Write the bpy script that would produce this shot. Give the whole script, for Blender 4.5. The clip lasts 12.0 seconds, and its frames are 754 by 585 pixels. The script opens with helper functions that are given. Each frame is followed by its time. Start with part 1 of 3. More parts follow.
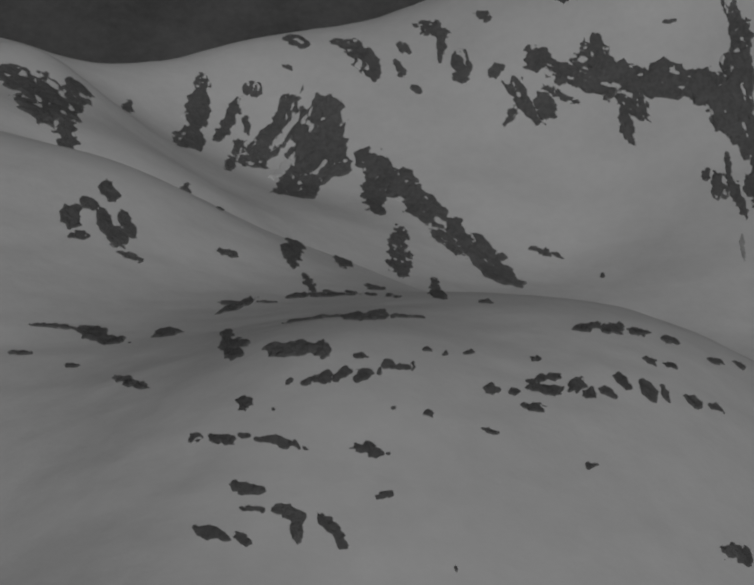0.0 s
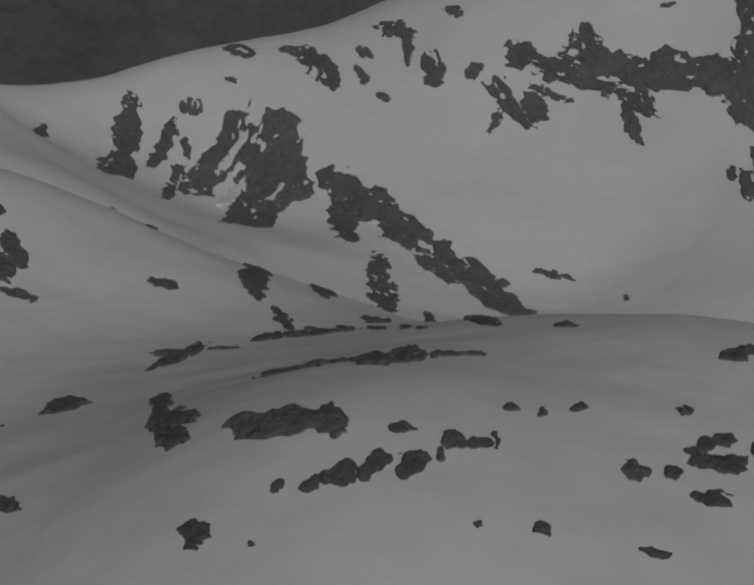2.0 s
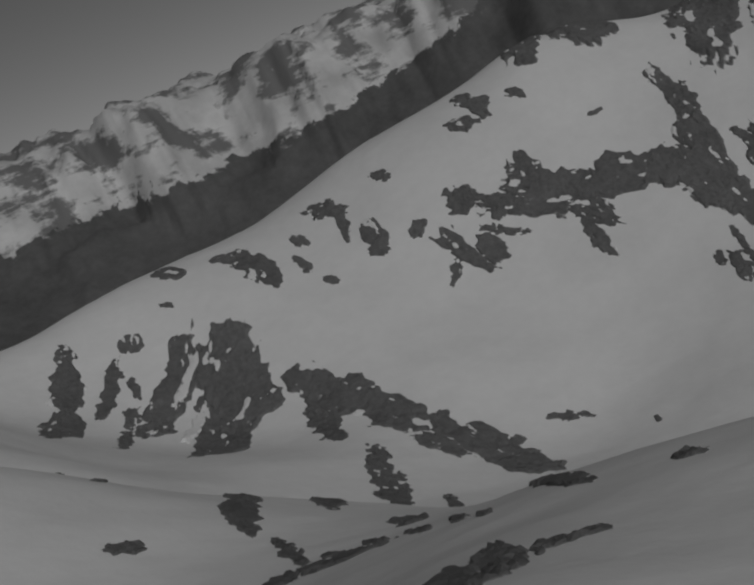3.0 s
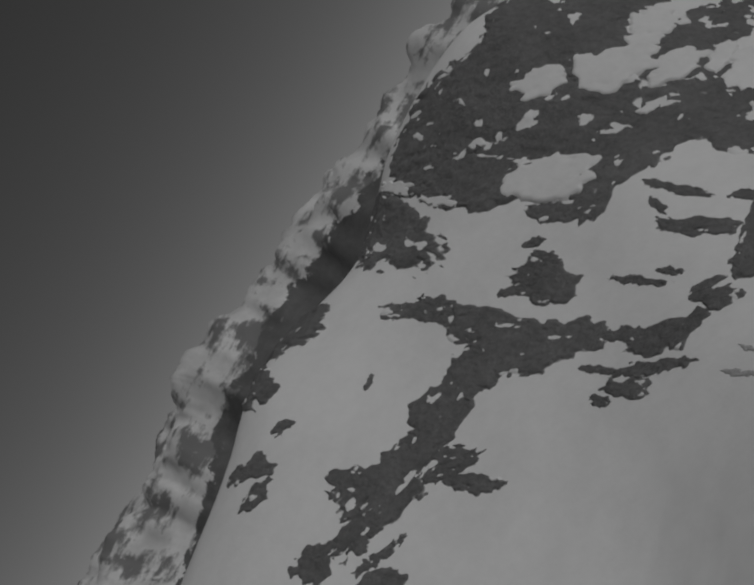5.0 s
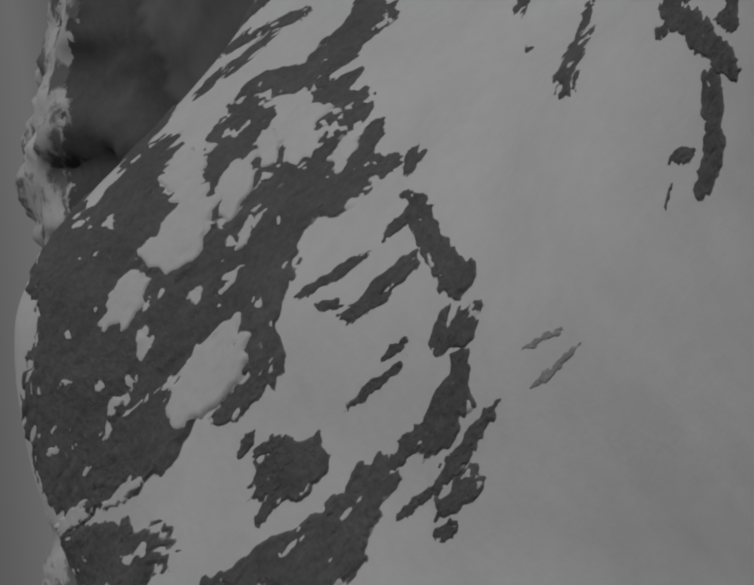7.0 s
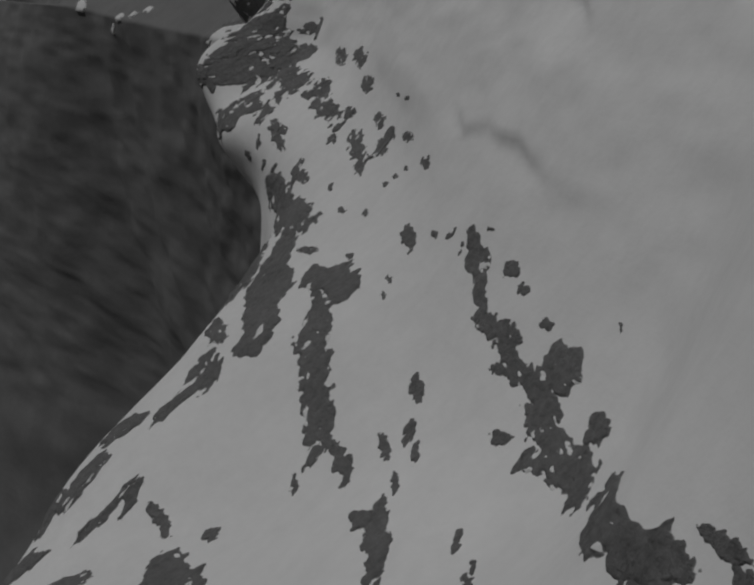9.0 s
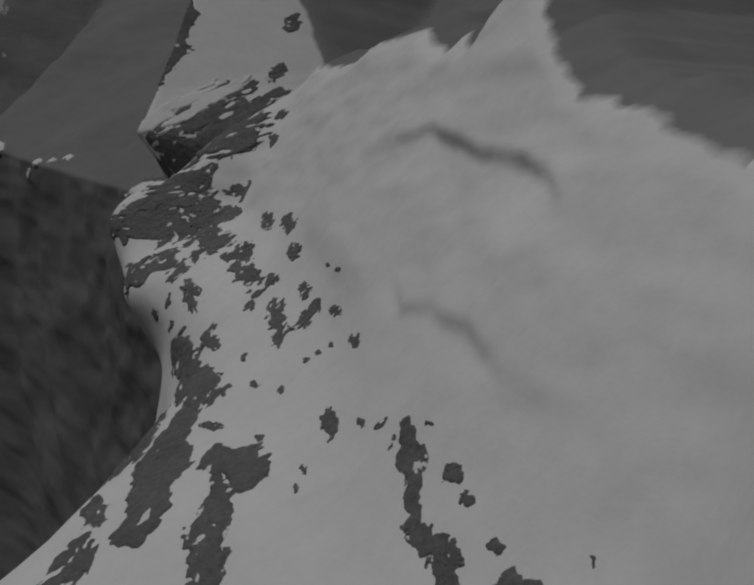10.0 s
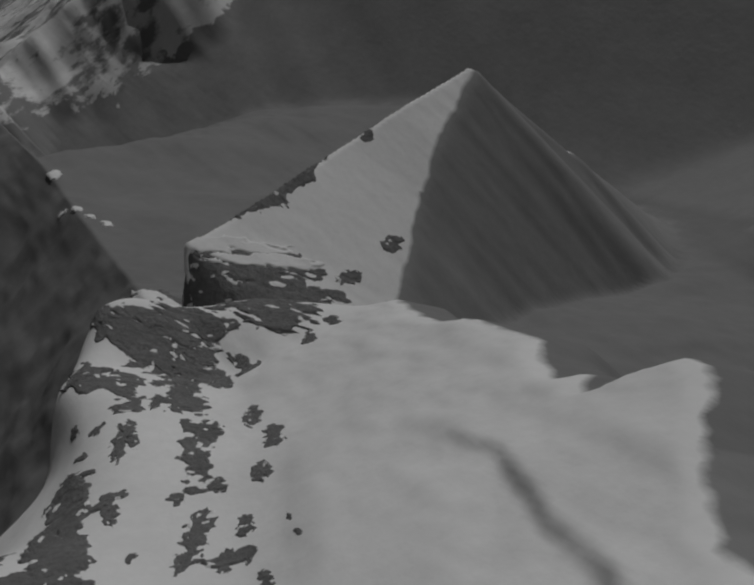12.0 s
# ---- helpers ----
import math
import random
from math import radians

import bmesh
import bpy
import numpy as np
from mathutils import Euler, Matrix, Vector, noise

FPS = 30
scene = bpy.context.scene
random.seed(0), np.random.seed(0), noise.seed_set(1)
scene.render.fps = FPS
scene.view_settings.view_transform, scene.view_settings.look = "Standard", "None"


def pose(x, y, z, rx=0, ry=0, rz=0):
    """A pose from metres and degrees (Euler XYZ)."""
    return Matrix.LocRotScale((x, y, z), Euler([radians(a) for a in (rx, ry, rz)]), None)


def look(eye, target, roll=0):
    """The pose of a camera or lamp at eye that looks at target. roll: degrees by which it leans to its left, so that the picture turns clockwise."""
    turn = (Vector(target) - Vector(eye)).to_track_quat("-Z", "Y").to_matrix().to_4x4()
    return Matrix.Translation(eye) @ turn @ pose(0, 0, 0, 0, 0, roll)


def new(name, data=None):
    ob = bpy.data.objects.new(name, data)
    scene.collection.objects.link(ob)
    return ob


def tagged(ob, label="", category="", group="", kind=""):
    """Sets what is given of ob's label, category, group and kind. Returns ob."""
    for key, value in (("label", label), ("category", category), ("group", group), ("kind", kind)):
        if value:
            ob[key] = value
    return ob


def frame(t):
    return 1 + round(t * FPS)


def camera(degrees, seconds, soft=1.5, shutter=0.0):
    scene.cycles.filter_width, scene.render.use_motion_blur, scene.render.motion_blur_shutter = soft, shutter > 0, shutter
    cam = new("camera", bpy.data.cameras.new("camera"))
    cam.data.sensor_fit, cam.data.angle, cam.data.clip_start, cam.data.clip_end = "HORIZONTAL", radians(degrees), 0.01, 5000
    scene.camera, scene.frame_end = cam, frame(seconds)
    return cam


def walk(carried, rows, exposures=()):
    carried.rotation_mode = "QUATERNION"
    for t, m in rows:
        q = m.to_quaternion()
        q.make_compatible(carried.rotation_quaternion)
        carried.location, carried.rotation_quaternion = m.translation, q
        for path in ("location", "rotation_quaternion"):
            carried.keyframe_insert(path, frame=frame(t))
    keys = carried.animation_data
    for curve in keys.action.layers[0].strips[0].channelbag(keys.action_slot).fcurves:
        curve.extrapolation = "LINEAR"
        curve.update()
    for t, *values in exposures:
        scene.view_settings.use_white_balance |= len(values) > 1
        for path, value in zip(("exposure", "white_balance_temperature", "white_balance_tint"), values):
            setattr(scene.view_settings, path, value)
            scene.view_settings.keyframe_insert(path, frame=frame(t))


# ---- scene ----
cam = camera(39.2, 12.0, soft=2.5)
PATH = [
    (0.0, look((0.0, 0.0, 300.0), (-0.01, 90.98, 258.49), -6.41)),
    (0.5, look((-1.9, 15.0, 292.5), (-2.24, 105.68, 250.42), -7.07)),
    (1.0, look((-4.1, 30.9, 285.0), (-4.85, 121.82, 243.42), -7.16)),
    (1.5, look((-5.9, 45.7, 277.9), (-4.71, 137.26, 237.60), -7.66)),
    (2.0, look((-7.8, 61.2, 270.7), (-2.69, 153.62, 232.93), -8.62)),
    (2.5, look((-8.9, 77.3, 263.5), (0.02, 171.81, 232.01), -14.53)),
    (3.0, look((-9.6, 95.0, 257.6), (3.87, 191.67, 235.93), -22.48)),
    (3.2, look((-9.6, 101.9, 255.2), (6.15, 199.02, 237.29), -26.61)),
    (4.8, look((-4.7, 156.5, 236.2), (42.39, 244.56, 231.67), -55.52)),
    (5.0, look((-3.0, 163.1, 234.5), (47.54, 249.23, 229.03), -59.89)),
    (5.5, look((2.0, 179.8, 230.9), (59.40, 261.06, 221.25), -72.11)),
    (6.0, look((7.9, 195.9, 228.0), (70.23, 272.46, 211.83), -82.98)),
    (6.5, look((15.4, 209.2, 225.1), (81.12, 281.31, 202.91), -91.71)),
    (6.7, look((19.1, 214.1, 223.7), (86.24, 283.96, 198.89), -94.83)),
    (8.3, look((62.3, 238.7, 208.6), (143.91, 277.95, 166.08), -100.84)),
    (8.5, look((68.5, 240.5, 206.5), (151.62, 274.08, 162.17), -96.98)),
    (9.0, look((84.4, 244.1, 201.3), (169.39, 263.90, 152.57), -87.48)),
    (9.5, look((100.0, 246.9, 195.5), (184.77, 257.01, 143.49), -81.20)),
    (10.0, look((116.2, 248.5, 189.2), (199.98, 250.03, 134.57), -75.86)),
    (10.5, look((132.0, 248.7, 183.0), (215.01, 243.35, 127.54), -70.10)),
    (11.0, look((148.4, 247.6, 178.1), (232.08, 236.94, 124.39), -60.91)),
    (11.5, look((164.7, 246.1, 174.1), (249.95, 231.41, 123.84), -49.66)),
    (12.0, look((181.1, 244.8, 170.0), (268.26, 226.75, 124.43), -35.13)),
]
walk(cam, PATH, [(0.0, -1.68), (2.5, -1.46), (6.5, -1.5), (9.5, -1.46), (11.0, -1.42), (12.0, -1.22)])

# ---- light: low sun behind the first view, pale grey sky (black and white film) ----
SUN_AZ, SUN_EL = 165.0, 38.0   # degrees from +y towards +x, and above the horizon
world = bpy.data.worlds.new("world")
scene.world = world
world.use_nodes = True
wn, wl = world.node_tree.nodes, world.node_tree.links
sky = wn.new("ShaderNodeTexSky")
sky.sky_type, sky.sun_disc = "NISHITA", False
sky.sun_elevation, sky.sun_rotation = radians(SUN_EL), radians(SUN_AZ)
sky.altitude = 3000
sky.dust_density = 0.2
grey = wn.new("ShaderNodeRGBToBW")
wl.new(sky.outputs[0], grey.inputs[0])
wl.new(grey.outputs[0], wn["Background"].inputs[0])
wn["Background"].inputs[1].default_value = 0.051

sun = new("sun", bpy.data.lights.new("sun", "SUN"))
sun.data.energy, sun.data.angle = 2.6, radians(0.6)
a, e = radians(SUN_AZ), radians(SUN_EL)
toward = Vector((math.sin(a) * math.cos(e), math.cos(a) * math.cos(e), math.sin(e)))
sun.matrix_world = look(toward * 500, (0, 0, 0))


# ---- materials ----
class Mat:
    """A small node builder for one material."""

    def __init__(self, name):
        self.m = bpy.data.materials.new(name)
        self.m.use_nodes = True
        self.n, self.l = self.m.node_tree.nodes, self.m.node_tree.links
        self.b = self.n["Principled BSDF"]
        self.b.inputs["Specular IOR Level"].default_value = 0.2
        self.co = self.n.new("ShaderNodeNewGeometry").outputs["Position"]

    def noise(self, scale, detail=6, rough=0.6, stretch=None):
        t = self.n.new("ShaderNodeTexNoise")
        t.inputs["Scale"].default_value, t.inputs["Detail"].default_value = scale, detail
        t.inputs["Roughness"].default_value = rough
        co = self.co
        if stretch:
            mp = self.n.new("ShaderNodeMapping")
            mp.inputs["Scale"].default_value = stretch
            self.l.new(co, mp.inputs[0])
            co = mp.outputs[0]
        self.l.new(co, t.inputs["Vector"])
        return t.outputs["Fac"]

    def ramp(self, fac, *stops):
        r = self.n.new("ShaderNodeValToRGB")
        while len(r.color_ramp.elements) < len(stops):
            r.color_ramp.elements.new(0.5)
        for el, (p, v) in zip(r.color_ramp.elements, stops):
            el.position, el.color = p, (v, v, v, 1)
        self.l.new(fac, r.inputs[0])
        return r.outputs[0]

    def mix(self, fac, a, b, kind="MIX"):
        x = self.n.new("ShaderNodeMix")
        x.data_type, x.blend_type = "RGBA", kind
        for sock, v in ((x.inputs[0], fac), (x.inputs[6], a), (x.inputs[7], b)):
            if isinstance(v, (int, float)):
                sock.default_value = v if sock == x.inputs[0] else (v, v, v, 1)
            else:
                self.l.new(v, sock)
        return x.outputs[2]

    def finish(self, colour, rough, height=None, strength=0.5, distance=1.0):
        self.l.new(colour, self.b.inputs["Base Color"])
        self.b.inputs["Roughness"].default_value = rough
        if height is not None:
            bp = self.n.new("ShaderNodeBump")
            bp.inputs["Strength"].default_value, bp.inputs["Distance"].default_value = strength, distance
            self.l.new(height, bp.inputs["Height"])
            self.l.new(bp.outputs[0], self.b.inputs["Normal"])
        return self.m


def make_snow():
    m = Mat("wind_packed_snow")
    broad, fine = m.noise(0.02, 4), m.noise(0.25, 8, 0.6)
    col = m.mix(0.5, m.ramp(broad, (0.3, 0.66), (0.7, 0.84)), m.ramp(fine, (0.3, 0.7), (0.7, 0.82)))
    return m.finish(col, 0.7, m.noise(0.12, 7, 0.55), 0.35, 1.2)


def make_rock(name, low, high):
    m = Mat(name)
    a, b = m.noise(0.06, 5), m.noise(0.5, 9, 0.65)
    col = m.mix(0.5, m.ramp(a, (0.3, low), (0.7, high)), m.ramp(b, (0.3, low * 0.8), (0.7, high)))
    bare = m.n.new("ShaderNodeAttribute")
    bare.attribute_name = "bare"
    drift = m.ramp(m.mix(0.3, bare.outputs["Fac"], m.noise(0.6, 6, 0.65)), (0.22, 0.75), (0.5, 0.0))
    col = m.mix(drift, col, m.ramp(b, (0.3, 0.66), (0.7, 0.8)))
    return m.finish(col, 0.9, m.noise(0.35, 9, 0.7), 0.9, 1.5)


SNOW = make_snow()
ROCK = make_rock("dark_weathered_rock", 0.13, 0.24)
# mid grey that paints the shallow shadow of cracks in the snow
ICE_SHADOW = make_rock("shadow_grey_ice", 0.42, 0.6)


def make_ground():
    """Snow above the snow line, dark forest and scree below it, snowy cliffs on the far range. The spur's shaded east
    side is painted with the dark ground too.
    """
    m = Mat("snow_over_forest_and_scree")

    def read(name):
        at = m.n.new("ShaderNodeAttribute")
        at.attribute_name = name
        return at.outputs["Fac"]

    def calc(op, a, b):
        c = m.n.new("ShaderNodeMath")
        c.operation = op
        for s, v in zip(c.inputs, (a, b)):
            if isinstance(v, (int, float)):
                s.default_value = v
            else:
                m.l.new(v, s)
        return c.outputs[0]
    far = read("far")
    reach = calc("ADD", calc("MULTIPLY", far, 85), 14)
    wander = calc("MULTIPLY", calc("SUBTRACT", m.noise(0.03, 7, 0.62), 0.5), reach)
    above = calc("DIVIDE", calc("ADD", read("above_snow_line"), wander), 5)
    above = calc("MINIMUM", calc("MAXIMUM", above, 0.0), 1.0)
    broad, fine, ripple = m.noise(0.02, 4), m.noise(0.25, 8, 0.6), m.noise(0.05, 5, 0.5, (1, 2.5, 1))
    snow = m.mix(0.5, m.ramp(broad, (0.3, 0.68), (0.7, 0.86)), m.ramp(fine, (0.3, 0.74), (0.7, 0.82)))
    strata, gully = m.noise(0.007, 8, 0.66, (1, 1, 4)), m.noise(0.014, 7, 0.62, (1, 1, 0.3))
    bare = m.ramp(m.mix(0.5, strata, gully), (0.5, 0.0), (0.55, 0.9))
    cliffs = m.mix(bare, m.ramp(m.noise(0.012, 6), (0.3, 0.5), (0.7, 0.78)), 0.16)
    top = m.mix(far, snow, cliffs)
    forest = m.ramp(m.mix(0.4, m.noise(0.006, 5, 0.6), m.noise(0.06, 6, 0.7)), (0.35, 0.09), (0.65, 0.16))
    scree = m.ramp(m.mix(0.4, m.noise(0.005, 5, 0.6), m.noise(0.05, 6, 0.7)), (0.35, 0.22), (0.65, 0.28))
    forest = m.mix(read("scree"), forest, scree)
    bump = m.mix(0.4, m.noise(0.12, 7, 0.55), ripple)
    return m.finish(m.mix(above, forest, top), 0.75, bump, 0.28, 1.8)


# ---- the shape of the land ----
FLOOR = -330.0
TREE_LINE = -75.0
FIELD = (-0.2203, 0.2803, 46.4607)  # slope of the snowfield along x and y, height at (300, 250)
MASSIF = [  # broad body of the mountain: x, y, radius, height
    (108, 252, 260, 588.9), (210, 225, 95, -146.2), (552, 282, 95, 195.2), (24, 612, 160, 260.3),
    (438, 54, 95, -207.3), (792, 132, 160, 88.2), (-189, 396, 95, 155.9), (732, 720, 260, 56.6),
    (-246, 111, 95, 289), (438, 510, 95, 109.8), (96, 738, 95, -144.3), (-246, 624, 95, 131.4),
    (267, -3, 95, -206.4), (-303, 339, 95, 227.6), (888, 516, 160, 26.1), (-75, 738, 95, -82.5),
    (312, 804, 160, -53.1), (723, 282, 95, 46.7), (609, 567, 95, -22.4), (894, 225, 95, -19.8),
    (951, 738, 95, 18.2),
]
SHOULDERS = [  # shoulders and side ridges: x, y, radius, height
    (72, 336, 60, -132.3), (288, 444, 60, 135.6), (612, 12, 60, -165.5), (-72, 120, 60, 69.4),
    (576, 156, 60, 76.9), (252, 588, 60, 95.5), (-144, 12, 60, 123.6), (36, 12, 60, 62.1),
    (-288, 516, 60, 72), (468, -24, 60, -104.4), (936, 12, 60, 32.3),
]
KNOLLS = [  # knolls and hollows: x, y, radius, height
    (-18, 396, 38, -49.7), (370, 350, 38, 40.3), (233, 350, 38, -22.6), (-109, 236, 38, 53.9),
    (164, 510, 38, 42.8), (28, 100, 38, 21.3), (301, 236, 38, 21.2), (415, 282, 38, 11.6),
    (-86, 396, 38, -24.9), (73, 419, 38, -34.6), (50, 168, 38, 16.3), (96, 510, 38, 2.1),
    (-41, 54, 38, 53.2), (734, -14, 38, -21.2), (50, 236, 38, -31.3), (370, 419, 38, 34.1),
    (370, 214, 38, -8.1), (-200, 100, 38, -107.2),
]
HUMPS = [  # small humps and dips: x, y, radius, height
    (498, 174, 26, 35.2), (638, 65, 26, 48.8), (233, 486, 26, 24), (514, 299, 26, -20.1),
    (508, 136, 18, 36.6), (248, 205, 26, 25.4), (-17, 314, 26, -21.5), (155, 392, 26, -17.7),
    (295, 346, 26, -14), (30, 455, 26, -18.2), (155, 299, 26, -6.7), (592, 52, 18, 39.7),
    (685, 65, 26, 15.3), (634, 24, 18, 36.5), (139, 439, 26, -13.4), (529, 205, 26, 17.1),
    (452, 220, 18, 8.3), (233, 252, 26, 8.1), (522, 164, 18, 30), (779, 65, 26, -6.9),
    (92, 330, 26, 18.6), (-52, 346, 18, -9.7), (420, 346, 26, 16.3), (202, 424, 26, -8.9),
]
HUMPS_b = [  # small humps and dips: x, y, radius, height
    (467, 96, 26, 24.9), (-32, 439, 26, -10), (564, 80, 18, 13.1), (284, 220, 18, 19.8),
    (-64, 486, 26, 9.7), (560, 314, 26, -28.7), (676, 24, 18, 18.4), (-79, 96, 26, -20.2),
    (-126, 299, 26, 20.3), (467, 299, 26, -6.1), (606, 94, 18, 16.4), (606, 24, 18, 26),
    (217, 299, 26, -10.7), (139, 252, 26, -12.7), (-52, 234, 18, 8.8), (-108, 374, 18, 16.9),
    (-10, 136, 18, 9.6), (61, 377, 26, 11.5), (480, 206, 18, 7.7), (311, 392, 26, -6.2),
    (-80, 192, 18, 4.4), (-110, 470, 26, 9.2), (172, 346, 18, -7.8), (270, 304, 18, -6.9),
]
HUMPS_c = [  # small humps and dips: x, y, radius, height
    (233, 392, 26, -6), (522, 94, 18, 1.7), (60, 318, 18, 7.6), (130, 472, 18, 6.1),
    (564, 220, 18, 9.5), (670, 112, 26, 10.9), (466, 136, 18, -16.6), (545, 49, 26, 16.7),
    (404, 174, 26, -11.3), (186, 268, 26, -4.9), (14, 486, 26, -9), (382, 374, 18, 11.3),
    (-17, 205, 26, -5.2), (-1, 268, 26, -6.2),
]
HOLLOW = [  # the bowl behind the near crest: x, y, radius, height
    (-98, 290, 17, -9), (-74, 280, 16, -11), (-52, 275, 16, -11), (-32, 281, 15, -11), (-14, 290, 14, -8),
]
SADDLE = [(-140, 432, 26, 19), (-98, 462, 18, 3)]  # the saddle west of the summit
RIDGE_TIP = [(589, 254, 13, 14), (596, 243, 10, 9), (548, 291, 13, 6)]  # knobs along the edge of the lower ridge
MOUNDS = np.array(MASSIF + SHOULDERS + KNOLLS + HUMPS + HUMPS_b + HUMPS_c + HOLLOW + SADDLE + RIDGE_TIP, float)


def fbm(x, y, size, octaves=4, seed=0.0):
    """Smooth layered noise of about -1 to 1 over arrays of places, with features of that size."""
    out, amp, total = np.zeros(np.shape(x)), 1.0, 0.0
    for k in range(octaves):
        u, v = x / size + 17.3 * k + seed, y / size - 9.1 * k + 2.7 * seed
        i, j = np.floor(u), np.floor(v)
        fu, fv = u - i, v - j
        fu, fv = fu * fu * (3 - 2 * fu), fv * fv * (3 - 2 * fv)

        def corner(p, q):
            s = np.sin(p * 127.1 + q * 311.7 + seed * 74.7) * 43758.5453
            return 2 * (s - np.floor(s)) - 1
        low = corner(i, j) * (1 - fu) + corner(i + 1, j) * fu
        high = corner(i, j + 1) * (1 - fu) + corner(i + 1, j + 1) * fu
        out += amp * (low * (1 - fv) + high * fv)
        total += amp
        amp, size = amp * 0.5, size * 0.5
    return out / total


def land(x, y):
    """Height of the bare ground at arrays of places."""
    x, y = np.asarray(x, float), np.asarray(y, float)
    z = np.full(x.shape, FLOOR)
    for mx, my, r, h in MOUNDS:
        z += h * np.exp(-((x - mx) ** 2 + (y - my) ** 2) / (2 * r * r))
    return z


SPUR = [(674, 206, 0), (690, 178, -10), (726, 99, -30), (762, -4, -55), (772, -40, -150)]  # crest of the snow spur beyond the ridge
DARK_RIDGE = [(690, 238, -40), (790, 236, -30), (950, 232, -24), (1156, 225, -38), (1300, 205, -170), (1450, 190, -300)]  # bare crest running on eastwards
SHELF_Y, SHELF_WIDE = (-10, 5, 35, 80, 112, 140, 210), (3, 5, 13, 27, 39, 50, 62)  # how wide the snow shelf is along the spur


def spur(x, y):
    """A lower spur, a steep snow flank on its west side with a cliff below, and an east side darkened by colour for its
    shade: its height, and metres inside the snow.
    """
    best, inside = np.full(np.shape(x), FLOOR), np.full(np.shape(x), -99.0)
    wide = np.interp(y, SHELF_Y, SHELF_WIDE) + 1.2 * fbm(x, y, 14.0, 2, 31.0)
    for (ax, ay, az), (bx, by, bz) in zip(SPUR, SPUR[1:]):
        ux, uy = bx - ax, by - ay
        run = math.hypot(ux, uy)
        k = np.clip(((x - ax) * ux + (y - ay) * uy) / run ** 2, 0, 1)
        d = np.hypot(x - ax - k * ux, y - ay - k * uy)
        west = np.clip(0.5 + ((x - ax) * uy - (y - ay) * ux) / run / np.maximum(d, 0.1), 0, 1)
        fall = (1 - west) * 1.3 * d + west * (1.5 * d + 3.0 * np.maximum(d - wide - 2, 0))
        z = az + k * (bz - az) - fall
        # snow stops just past the crest: dark ground colour paints the east side's shade
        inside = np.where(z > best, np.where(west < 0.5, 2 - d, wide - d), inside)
        best = np.maximum(best, z)
    for (ax, ay, az), (bx, by, bz) in zip(DARK_RIDGE, DARK_RIDGE[1:]):
        ux, uy = bx - ax, by - ay
        k = np.clip(((x - ax) * ux + (y - ay) * uy) / (ux * ux + uy * uy), 0, 1)
        d = np.hypot(x - ax - k * ux, y - ay - k * uy)
        z = az + k * (bz - az) - np.where(y > ay + k * uy, 0.32, 0.8) * d + 5 * fbm(x, y, 30.0, 3, 51.0) + 8 * fbm(x, y, 110.0, 3, 52.0) * np.clip(d / 40, 0, 1)
        inside = np.where(z > best, -9.0, inside)
        best = np.maximum(best, z)
    return best, inside


EDGE_X = (150, 240, 259, 273, 283, 290, 304, 320, 336, 350, 362, 372, 377, 380, 384, 390, 396, 400, 416, 424, 436, 446, 484, 489, 497, 515, 550, 700)  # rim of the snowfield
EDGE_Y = (236, 214, 210, 204, 204, 201, 196, 186, 174, 162, 154, 152, 158, 169, 175, 174, 169, 174, 169, 166, 161, 161, 161, 161, 167, 168, 163, 150)
LIPS = [  # wind lips across the snowfield: x, y of the line, height
    ((278, 290, 316, 335, 353, 372, 391, 404), (224, 218, 210.5, 209, 206, 201, 203, 206), 2.9),
    ((262, 280, 294, 315, 332, 343, 352), (262, 256, 253, 251, 252, 249, 243), 2.1),
    ((400, 416, 430, 444), (196, 190, 189, 184), 1.1),
]


def snowfield(x, y):
    """The even snowfield south of the ridge: its height with the drop past its rim, and how far it takes over."""
    rim = np.interp(x, EDGE_X, EDGE_Y) + 1.6 * fbm(x, x * 0 + 5.0, 9.0, 3, 6.0)
    z = FIELD[2] + FIELD[0] * (x - 300) + FIELD[1] * (np.maximum(y, rim) - 250)
    z = z - 0.35 * np.maximum(rim + 4 - y, 0) - 0.9 * np.maximum(rim - 1 - y, 0) - 2.5 * np.maximum(rim - 14 - y, 0)
    broad = np.interp(x, (150, 240, 262, 304, 365, 430, 500, 560, 700), (236, 214, 209, 197, 177, 164, 165, 163, 150))
    near_rim = np.clip((y - broad + 8) / 10, 0, 1) * np.clip((75 - y + broad) / 40, 0, 1)
    z = z + (1.1 + 1.9 * near_rim) * fbm(x * 0.45, y, 22.0, 3, 14.0)
    for lx, ly, drop in LIPS:
        past = y - np.interp(x, lx, ly) - 2.5 * fbm(x, x * 0 + 2.0, 14.0, 3, lx[0] * 0.1)
        ends = np.clip((x - lx[0]) / 22, 0, 1) * np.clip((lx[-1] - x) / 22, 0, 1)
        z = z - drop * ends * (0.75 + 0.5 * fbm(x, y * 0, 20.0, 2, drop)) * (np.clip(past / 4, 0, 1) * np.clip((18 - past) / 14, 0, 1) - 0.4 * np.clip((past + 8) / 8, 0, 1) * np.clip(1 - past / 4, 0, 1))
    take = np.clip((x - 170) / 45, 0, 1) * np.clip((610 - x) / 50, 0, 1) * np.clip((broad + 125 - y) / 55, 0, 1)
    return np.maximum(z, FLOOR), take * take * (3 - 2 * take)


def mountain(x, y):
    x, y = np.asarray(x, float), np.asarray(y, float)
    field, take = snowfield(x, y)
    main, side = land(x, y) * (1 - take) + field * take, spur(x, y)[0]
    apart = np.abs(main - side)
    z = np.maximum(main, side) + 7.0 * np.log1p(np.exp(-apart / 7.0)) * np.clip((np.maximum(main, side) + 300) / 100, 0, 1)
    return z + 1.2 * fbm(x, y, 42.0, 5, 1.0) + 0.35 * fbm(x, y * 2.2, 14.0, 3, 2.0)


